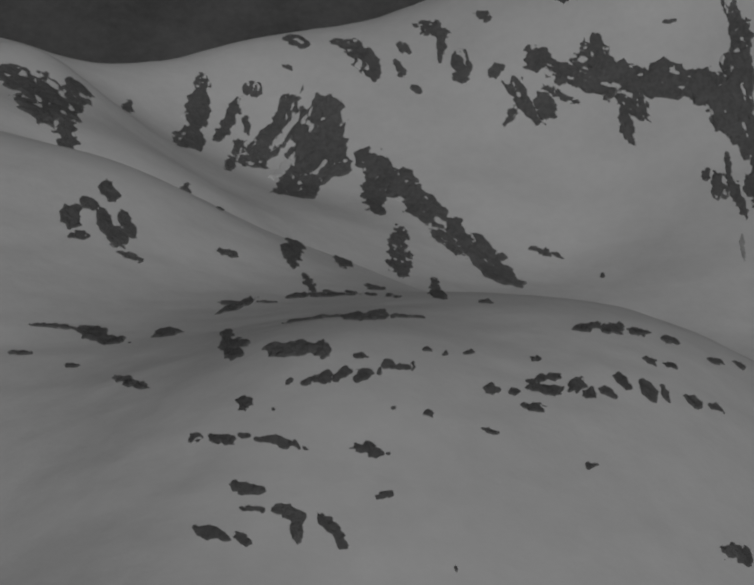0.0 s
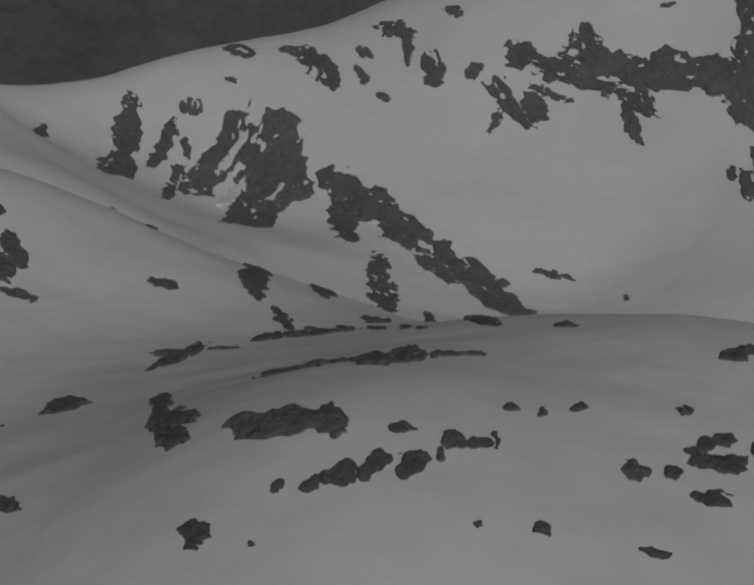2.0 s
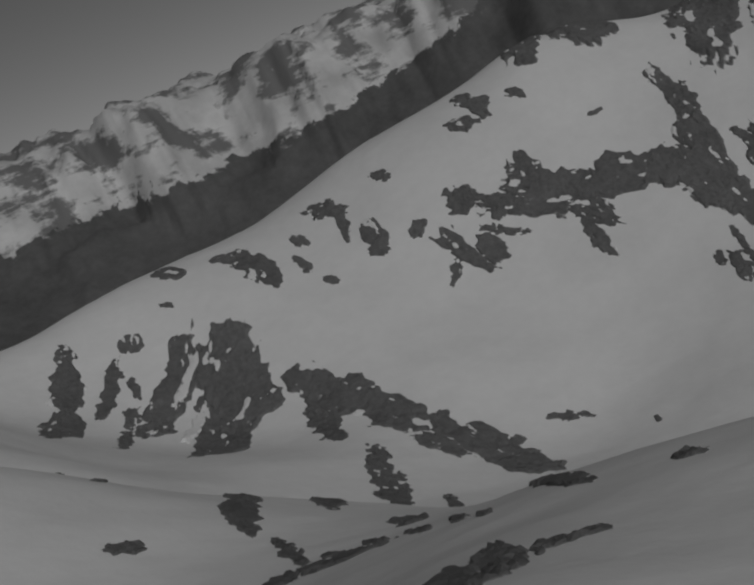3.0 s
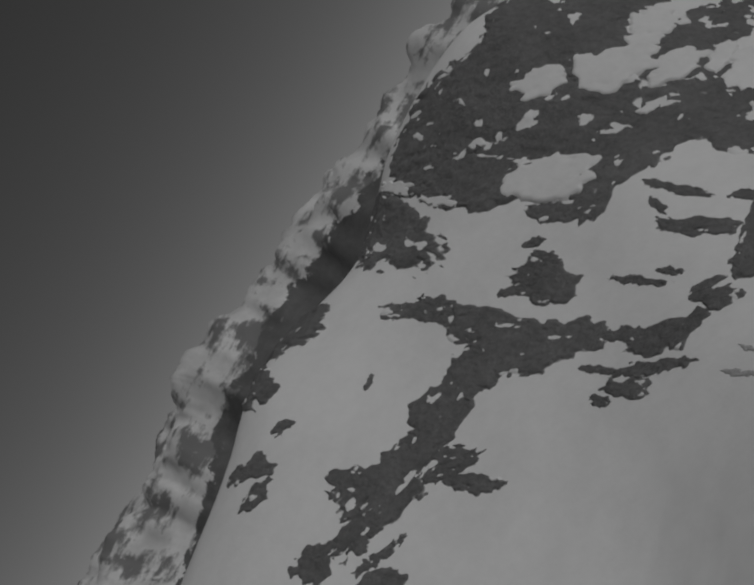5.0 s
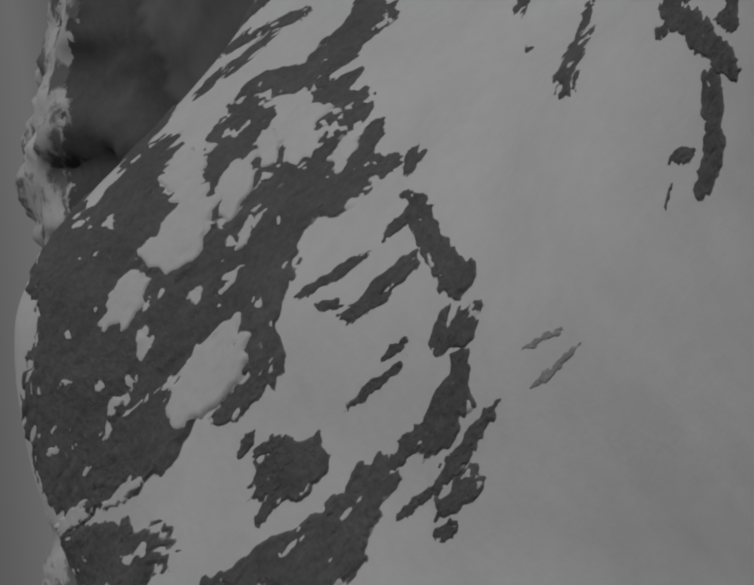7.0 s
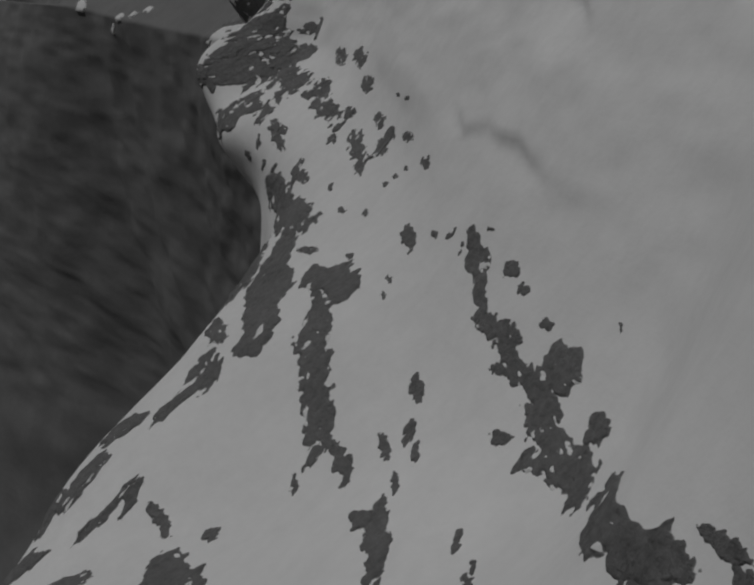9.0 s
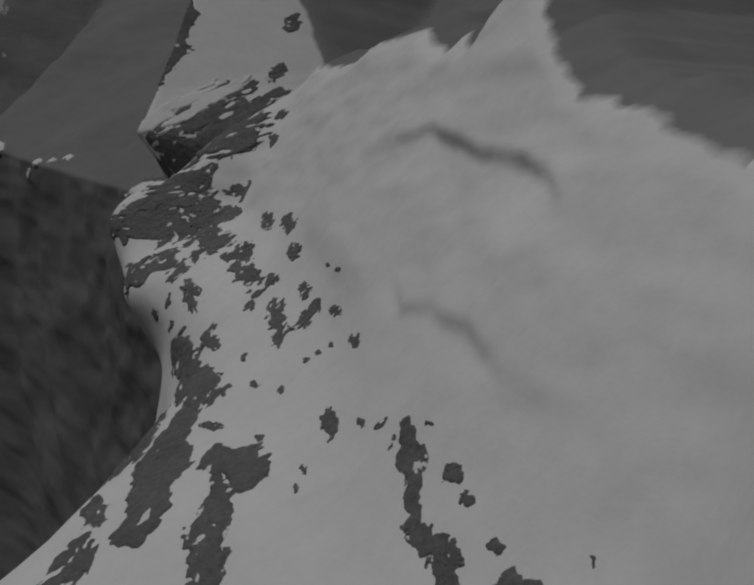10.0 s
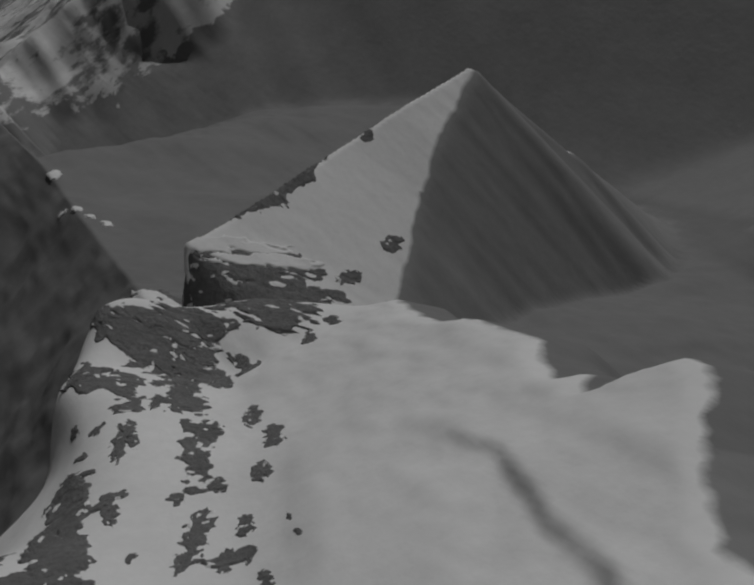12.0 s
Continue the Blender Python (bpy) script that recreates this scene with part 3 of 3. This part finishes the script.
RIDGE_RIBS_ROCK = [  # x, y, half length, half width, heading
    (352.2, 332.9, 6.7, 3.9, 155), (351.4, 339.3, 7, 3.9, 95), (364.2, 352.5, 9.1, 4.1, 47), (355.6, 364.8, 8, 5.2, 116), (357.3, 374, 7.1, 4.6, 180),
    (342.9, 383.1, 9.8, 4, 51), (317.3, 374.9, 7.8, 2.5, 44), (332.5, 362.4, 6.9, 2.5, 108), (330.2, 357.9, 5.4, 1.6, 142), (315.7, 357.3, 7.9, 1.1, 176),
    (328.3, 386.7, 9.1, 3, 47), (313.5, 382.3, 6.4, 3.8, 110), (314.1, 391.2, 6.2, 3.5, 174), (297.2, 353.1, 2.8, 1, 178), (289, 359, 13.3, 3.5, 6),
    (282.7, 362.4, 13.8, 4.2, 176), (277.6, 366.9, 12.2, 4.1, 177), (282.6, 374.5, 12.9, 3.5, 26), (278.6, 379.9, 9.7, 3.1, 11),
]
RIDGE_RIBS_ROCK_B = [  # x, y, half length, half width, heading
    (272.2, 383.1, 8.4, 2.6, 180), (243.8, 376.4, 7.4, 2.9, 29), (234.8, 370.5, 11.5, 2.8, 21), (228.5, 361.5, 7, 2.7, 178),
    (215.9, 359.5, 8.5, 2.2, 33), (246.5, 362.5, 4.1, 1, 172), (205.5, 351.5, 4.2, 2.3, 180), (193.6, 352.2, 4.6, 0.9, 28),
]
RIDGE_CREST_ROCK = [  # x, y, half length, half width, heading
    (443, 259.2, 4.8, 1.6, 164), (413.9, 258.9, 6, 2.4, 170), (399, 266.9, 6.4, 1.7, 158),
    (379.9, 261.5, 5.6, 1.4, 1), (351.8, 266.8, 4.9, 1.7, 173), (442.4, 247.6, 6.1, 2.7, 162), 
    (566.1, 225.7, 4, 1.9, 0), (674.1, 252.2, 10.9, 3, 16),
    (555.8, 238.5, 9.2, 3.1, 164), (559.2, 244, 15.4, 2.2, 150),
]
RIDGE_CREST_ROCK_B = [  # x, y, half length, half width, heading
    (696.8, 249.6, 45, 6.8, 7), (317.3, 282, 2.8, 0.9, 1), (307.3, 279.8, 2, 1.4, 29), (288, 275.1, 1.9, 0.6, 6),
    (378.3, 300, 6.5, 1, 9),
    (352.7, 296, 2.4, 0.7, 178), (385.3, 287.6, 3, 0.8, 175), (370.2, 285.7, 2.4, 0.7, 173), (323.9, 296, 2.4, 0.6, 163), (319.3, 299.6, 1.8, 0.5, 163),
    (222.9, 280.7, 1, 0.6, 148),
]
LOWER_RIDGE_ROCK = [  # x, y, half length, half width, heading
    (587.7, 202.1, 21.4, 12.8, 28), (662, 223, 16.1, 6.1, 49), (693.3, 240.8, 45, 9.5, 5), (654.1, 170, 8.6, 4, 97), 
    (663.3, 151.9, 6.8, 2.4, 110), (663.7, 189.4, 28.7, 4.1, 94), (671.3, 187.7, 22.3, 3.2, 96), (574.3, 246.1, 15.6, 3, 142), (577.1, 256.8, 13.6, 4.1, 13),
    (565.6, 227.2, 5.8, 1.8, 9), (543.8, 272.2, 21.6, 5.6, 5), (484.7, 274.5, 13.3, 2, 166),
    (476.9, 256.7, 28.6, 4.1, 168), (517.4, 252, 12.2, 3.5, 160), (413.6, 270.2, 16.6, 2.6, 160), (496.6, 238.5, 12.3, 2.5, 170),
]
LOWER_RIDGE_ROCK_B = [  # x, y, half length, half width, heading
    (396.9, 261.6, 4.4, 0.9, 152), 
    (515.6, 264.8, 5.9, 1.8, 154), (520.1, 258.7, 4, 0.9, 172), 
    (375, 276.7, 1.9, 0.7, 0), (372, 273.6, 1.9, 0.7, 179), (367.7, 270.4, 1.9, 0.7, 1), (392.1, 249.6, 2.8, 0.7, 7),
]
LOWER_RIDGE_ROCK_C = [  # x, y, half length, half width, heading
    (404, 249.3, 2.1, 0.7, 180), (442.8, 264.8, 3.1, 1.4, 166), (436.6, 269.5, 2.5, 0.7, 165), (559, 200.2, 7.3, 2.9, 167), (572, 186.4, 2.9, 1.7, 96),
    (501.7, 278.8, 3.2, 1.1, 174), (514.8, 286, 4.2, 1.6, 8), (527.1, 264.2, 9.9, 1.4, 170), (572.8, 236, 3.7, 2.1, 142),
    (551.6, 237, 6.3, 1.8, 178), (654.3, 190.8, 19.4, 10, 92), (664.8, 211.4, 22.1, 5.5, 50), (710.4, 228.2, 45, 11.3, 4), 
    (586.4, 231, 9.9, 6.3, 54), (579, 251.1, 12, 6.3, 19), (564.6, 243, 14.2, 2, 132), (438.7, 296.6, 35.9, 6.4, 180),
]
LOWER_RIDGE_ROCK_D = [  # x, y, half length, half width, heading
    (573.8, 239.5, 7.9, 1.2, 127), (554.2, 249.6, 17.5, 2.5, 157), (562.3, 252.2, 9.2, 1.3, 139), (558.4, 241.8, 10.1, 1.9, 150),
    (564, 256.6, 6.2, 1.8, 124), (540.8, 263.9, 7.3, 3.8, 3), (489.9, 270.9, 11, 1.8, 168), (516.4, 259, 9, 1.3, 159), 
    (537.8, 250, 19.4, 2.8, 163), (439.2, 283.8, 11, 1.9, 0), (467.4, 237.9, 10.3, 3.2, 172), 
]
FAR_SPUR_ROCK = [  # x, y, half length, half width, heading
    (708.1, 138.5, 27.3, 3.9, 119), (696.3, 164.7, 17.3, 3, 109), (729.6, 83.4, 5.3, 1.7, 120), (678.8, 119.3, 7.1, 2.5, 115),
]
LOWER_RIDGE_SNOW = [  # x, y, half length, half width, heading
    (674.6, 192.6, 25.1, 3.6, 93), (668.9, 182.1, 22, 3.1, 93), (716.2, 232.3, 45, 8.7, 10), (675.3, 246.6, 16.2, 2.3, 25),
]
RIDGE_TIP_ROCK = [  # x, y, half length, half width, heading
    (539.9, 263.1, 3.5, 3.7, 120), (510.3, 267.2, 4.3, 3.4, 74), (490, 272.5, 2.5, 6.5, 57), (518.7, 258.7, 2.4, 2.5, 95), (515, 251.5, 4, 4.5, 109),
    (561.7, 242.4, 5, 7.4, 111), (572, 237.6, 3.9, 3.5, 97), (559, 226.2, 4.2, 4.6, 24), (483.1, 252.3, 3.1, 5.6, 69), (442.5, 259, 1.6, 4.1, 69),
    (439.1, 269.6, 1.3, 3.2, 71), (445.6, 283, 3.3, 6.5, 44), (491.1, 286.7, 3.4, 1.9, 22), (474.1, 285.8, 3, 1.6, 28), (516.8, 285.5, 1.2, 2.5, 19),
    (503.2, 279, 1.4, 2.9, 36), (442.6, 264.5, 2.7, 2, 70),
]
RIDGE_TIP_ROCK_B = [  # x, y, half length, half width, heading
    (400.5, 265.7, 3.1, 5.4, 47), (398.1, 261.9, 1.4, 3.9, 34), (554.5, 202.1, 3.8, 2.3, 15), (568.5, 186.9, 3.2, 2.4, 41), (585.5, 244.5, 5.1, 3.5, 106),
    (576.9, 249.1, 5, 5.8, 106), (580.3, 239.4, 7, 5.9, 102), (564.8, 250.6, 4.6, 5.7, 107), (591.8, 218.5, 4.1, 3.6, 59), (572.5, 205.2, 2, 1.8, 66),
    (577.5, 261.5, 2.7, 4.6, 59), (547.3, 272.3, 5.4, 9.1, 39), (577.6, 230.8, 2.8, 4.1, 88), (406.7, 283.1, 0.8, 3.2, 72), (581.9, 221.8, 6, 3, 77),
]
PLACES = [
    ("strip_on_knoll", "rock", STRIP_ON_KNOLL_ROCK),
    ("near_knoll", "rock", NEAR_KNOLL_ROCK),
    ("knoll", "rock", KNOLL_ROCK),
    ("knoll", "rock", KNOLL_ROCK_B),
    ("knoll_edge", "rock", KNOLL_EDGE_ROCK),
    ("knoll", "rock", EAST_KNOLL_ROCK),
    ("knoll", "rock", WEST_KNOLL_ROCK),
    ("knoll_edge", "rock", KNOLL_CREST_ROCK),
    ("west_slope", "rock", WEST_SLOPE_ROCK),
    ("gully", "rock", GULLY_ROCK),
    ("west_face", "rock", WEST_FACE_ROCK),
    ("west_face", "snow", WEST_FACE_SNOW),
    ("central_rib", "rock", CENTRAL_RIB_ROCK),
    ("summit_slope", "rock", SUMMIT_SLOPE_ROCK),
    ("upper_band", "rock", UPPER_BAND_ROCK),
    ("summit_rocks", "rock", SUMMIT_ROCKS_ROCK),
    ("summit_rocks", "rock", SUMMIT_ROCKS_ROCK_B),
    ("summit_rocks", "snow", SUMMIT_ROCKS_SNOW),
    ("middle_band", "rock", MIDDLE_BAND_ROCK),
    ("couloir", "rock", COULOIR_ROCK),
    ("east_rocks", "rock", EAST_ROCKS_ROCK),
    ("east_rocks", "ice", EAST_ROCKS_ICE_SHADOW),
    ("north_edge", "rock", NORTH_EDGE_ROCK),
    ("east_ridge", "rock", EAST_RIDGE_ROCK),
    ("east_ridge", "rock", EAST_RIDGE_ROCK_B),
    ("south_band", "rock", SOUTH_BAND_ROCK),
    ("south_band", "rock", SOUTH_BAND_ROCK_B),
    ("ridge_ribs", "rock", RIDGE_RIBS_ROCK),
    ("ridge_ribs", "rock", RIDGE_RIBS_ROCK_B),
    ("ridge_crest", "rock", RIDGE_CREST_ROCK),
    ("ridge_crest", "rock", RIDGE_CREST_ROCK_B),
    ("lower_ridge", "rock", LOWER_RIDGE_ROCK),
    ("lower_ridge", "rock", LOWER_RIDGE_ROCK_B),
    ("lower_ridge", "rock", LOWER_RIDGE_ROCK_C),
    ("lower_ridge", "rock", LOWER_RIDGE_ROCK_D),
    ("lower_ridge", "rock", RIDGE_TIP_ROCK),
    ("lower_ridge", "rock", RIDGE_TIP_ROCK_B),
    ("far_spur", "rock", FAR_SPUR_ROCK),
    ("lower_ridge", "snow", LOWER_RIDGE_SNOW),
    ("dark_ridge", "snow", DARK_RIDGE_SNOW),
]


LABELS = {
    "strip_on_knoll": "row of dark boulders on a snowy knoll", "near_knoll": "dark rocks half buried in the near snow",
    "knoll": "dark weathered rock breaking through the snowy knoll", "knoll_edge": "dark rock lip along the edge of the snowy knoll",
    "west_slope": "dark rocks on a smooth snow slope", "gully": "dark rock rib above a snowy gully",
    "west_face": "steep dark rock face streaked with snow", "central_rib": "dark rocky rib running down the snow slope",
    "summit_slope": "scattered dark crags below the snowy crest", "upper_band": "ragged dark rock band across the upper snow",
    "summit_rocks": "broad dark summit rock with snow ledges", "middle_band": "ragged dark cliff band between snowfields",
    "couloir": "broken dark rock beside a snow couloir", "east_rocks": "dark rock ring and painted crack shadow on a smooth snow shoulder",
    "north_edge": "dark shadowed rock along the snowy crest", "east_ridge": "dark crag standing out of a steep snow ridge",
    "south_band": "long dark rock band cutting the snow slope", "ridge_ribs": "dark ribbed cliff along the snowy ridge",
    "ridge_crest": "small dark crag on the snowy ridge crest", "lower_ridge": "dark craggy rock on the lower snow ridge",
    "far_spur": "dark rock fringe on a distant snow spur",
}
# the ice kind is shadow painted in grey on the snow
KINDS = {"rock": ("rock_outcrop", "rock", ROCK, 0.0), "snow": ("snow_patch", "snow patch", SNOW, 1.0), "ice": ("ice_crack_shadow", "ice", ICE_SHADOW, 0.0)}


def outcrop(place, kind, x, y, length, width, heading, small=None):
    """A ragged slab that follows the slope and rises out of it, sinking below the snow round its edge."""
    name, category, material, lift = KINDS[kind]
    cell = max(0.2, min(width / 11, length / 18))
    nu, nv = (int(min(84, max(11, 3.2 * h / cell))) for h in (length, width))
    u, v = np.meshgrid(np.linspace(-1.6, 1.6, nu), np.linspace(-1.6, 1.6, nv))
    c, s = math.cos(radians(heading)), math.sin(radians(heading))
    px, py = x + c * u * length - s * v * width, y + s * u * length + c * v * width
    z = surface(px, py)
    e = 1.5
    nxs = -(surface(px + e, py) - surface(px - e, py)) / (2 * e)
    nys = -(surface(px, py + e) - surface(px, py - e)) / (2 * e)
    k = 1 / np.sqrt(nxs ** 2 + nys ** 2 + 1)
    big = min(max(width, 0.9), 5.0)
    # the outline wanders and breaks into fingers; noise fixed in the land, so that slabs that meet share one edge
    wx = px + 0.75 * big * fbm(px, py, big * 1.4, 3, 3.1)
    wy = py + 0.75 * big * fbm(px, py, big * 1.4, 3, 7.7)
    wu, wv = ((wx - x) * c + (wy - y) * s) / length, ((wy - y) * c - (wx - x) * s) / width
    along, across = px * c + py * s, py * c - px * s
    fingers = 1 - 2.6 * np.abs(fbm(along * 0.5, across, big * 0.75, 3, 12.3))
    broken = 0.75 if place in ("lower_ridge", "ridge_crest", "upper_band", "couloir") else 0.45
    body = 1.25 - 0.7 * broken - (np.abs(wu) ** 2.2 + np.abs(wv) ** 2.2) + broken * fingers + 0.24 * fbm(px, py, max(big * 0.35, 0.5), 2, 5.0)
    if kind == "snow":
        body = 0.95 - (np.abs(wu) ** 2.2 + np.abs(wv) ** 2.2) + 0.5 * fingers
    tall = 0.4 + 0.1 * min(width, 9.0) if kind != "snow" else 0.3
    d = tall * np.clip(body * 1.6, -0.7, 0.6 + 0.4 * lift) + lift * (0.45 + 0.08 * min(width, 9.0)) * np.clip(body * 4, -1, 1)
    if kind == "rock":
        d = d + np.clip(body * 3, 0, 1) * 0.45 * tall * fbm(px, py * 0.6, max(big * 0.5, 0.6), 3, 9.0)
    veins = fbm(px * c + py * s, (py * c - px * s) * 2.5, max(big * 0.9, 2.0), 4, 33.0)
    bare = np.clip((body + 0.1) / 0.35, 0, 1) * np.clip(1.25 - 2.2 * np.maximum(veins - 0.3, 0), 0.25, 1)
    base = np.array((x, y, float(surface(np.array([x]), np.array([y]))[0])))

    def skin(name, d, material, shown, smooth):
        """A mesh over the grid at height d above the slope, with only the faces where shown is above zero."""
        co = np.stack([px + nxs * k * d, py + nys * k * d, z + k * d], -1).reshape(-1, 3)
        i = np.arange(nu * nv).reshape(nv, nu)
        faces = np.stack([i[:-1, :-1], i[:-1, 1:], i[1:, 1:], i[1:, :-1]], -1).reshape(-1, 4)
        faces = faces[shown.ravel()[faces].max(1) > 0]
        if not len(faces):
            return None
        used = np.unique(faces)
        back = np.zeros(nu * nv, int)
        back[used] = np.arange(len(used))
        me = bpy.data.meshes.new(name)
        me.from_pydata((co[used] - base).tolist(), [], back[faces].tolist())
        me.materials.append(material)
        if material is not SNOW:
            me.attributes.new("bare", "FLOAT", "POINT").data.foreach_set("value", bare.ravel()[used])
        if smooth:
            me.polygons.foreach_set("use_smooth", np.ones(len(faces), bool))
        return new(name, me)
    if small is not None:
        name = "scattered_rocks"
        base = np.zeros(3)
    ob = skin(name, d, material, d + 0.35, kind == "snow")
    if small is not None:
        if ob:
            small.append(ob)
        return None
    if ob is None:
        return None
    ob.location = base
    if kind == "rock" and width > 2.2:
        streak = fbm(px * c + py * s, (py * c - px * s) * 2.2, max(big * 1.3, 3.0), 4, 21.0) - 0.45
        cover = d + np.clip(streak, -0.4, 0.35) * 0.9
        ledge = skin("snow_ledge", cover, SNOW, np.minimum(streak + 0.06, d + 0.2), True)
        if ledge:
            ledge.parent = ob
            tagged(ledge, "thin snow lying on the rock", kind="stuff")
    label = "patch of wind-packed snow lying on dark rock ledges" if kind == "snow" else LABELS[place]
    if kind == "rock" and length < 1.6:
        label = "small dark boulder poking out of the snow"
    return tagged(ob, label, category, group=place.replace("_", " ") + (" snow" if kind == "snow" else " rocks"))


KNOLL = ("strip_on_knoll", "near_knoll", "knoll", "knoll_edge", "west_slope", "gully")  # these rocks all stand on their own
areas = sorted(p[2] * p[3] for place, kind, listed in PLACES for p in listed if kind == "rock" and place not in KNOLL)
limit = areas[max(0, len(areas) - 205)]
bits = []
for place, kind, listed in PLACES:
    for x, y, length, width, heading in listed:
        tiny = kind == "rock" and place not in KNOLL and length * width < limit
        outcrop(place, kind, x, y, length, width, heading, bits if tiny else None)

# the smallest rocks of the upper mountain, too many to count, in one mesh
joined = bmesh.new()
bare_layer = joined.verts.layers.float.new("bare")
for bit in bits:
    joined.from_mesh(bit.data)
    bpy.data.objects.remove(bit)
rocks_mesh = bpy.data.meshes.new("scattered_rocks")
joined.to_mesh(rocks_mesh)
joined.free()
rocks_mesh.materials.append(ROCK)
tagged(new("scattered_rocks", rocks_mesh), "small dark rocks scattered over the upper snow slopes", "rocks", kind="stuff")
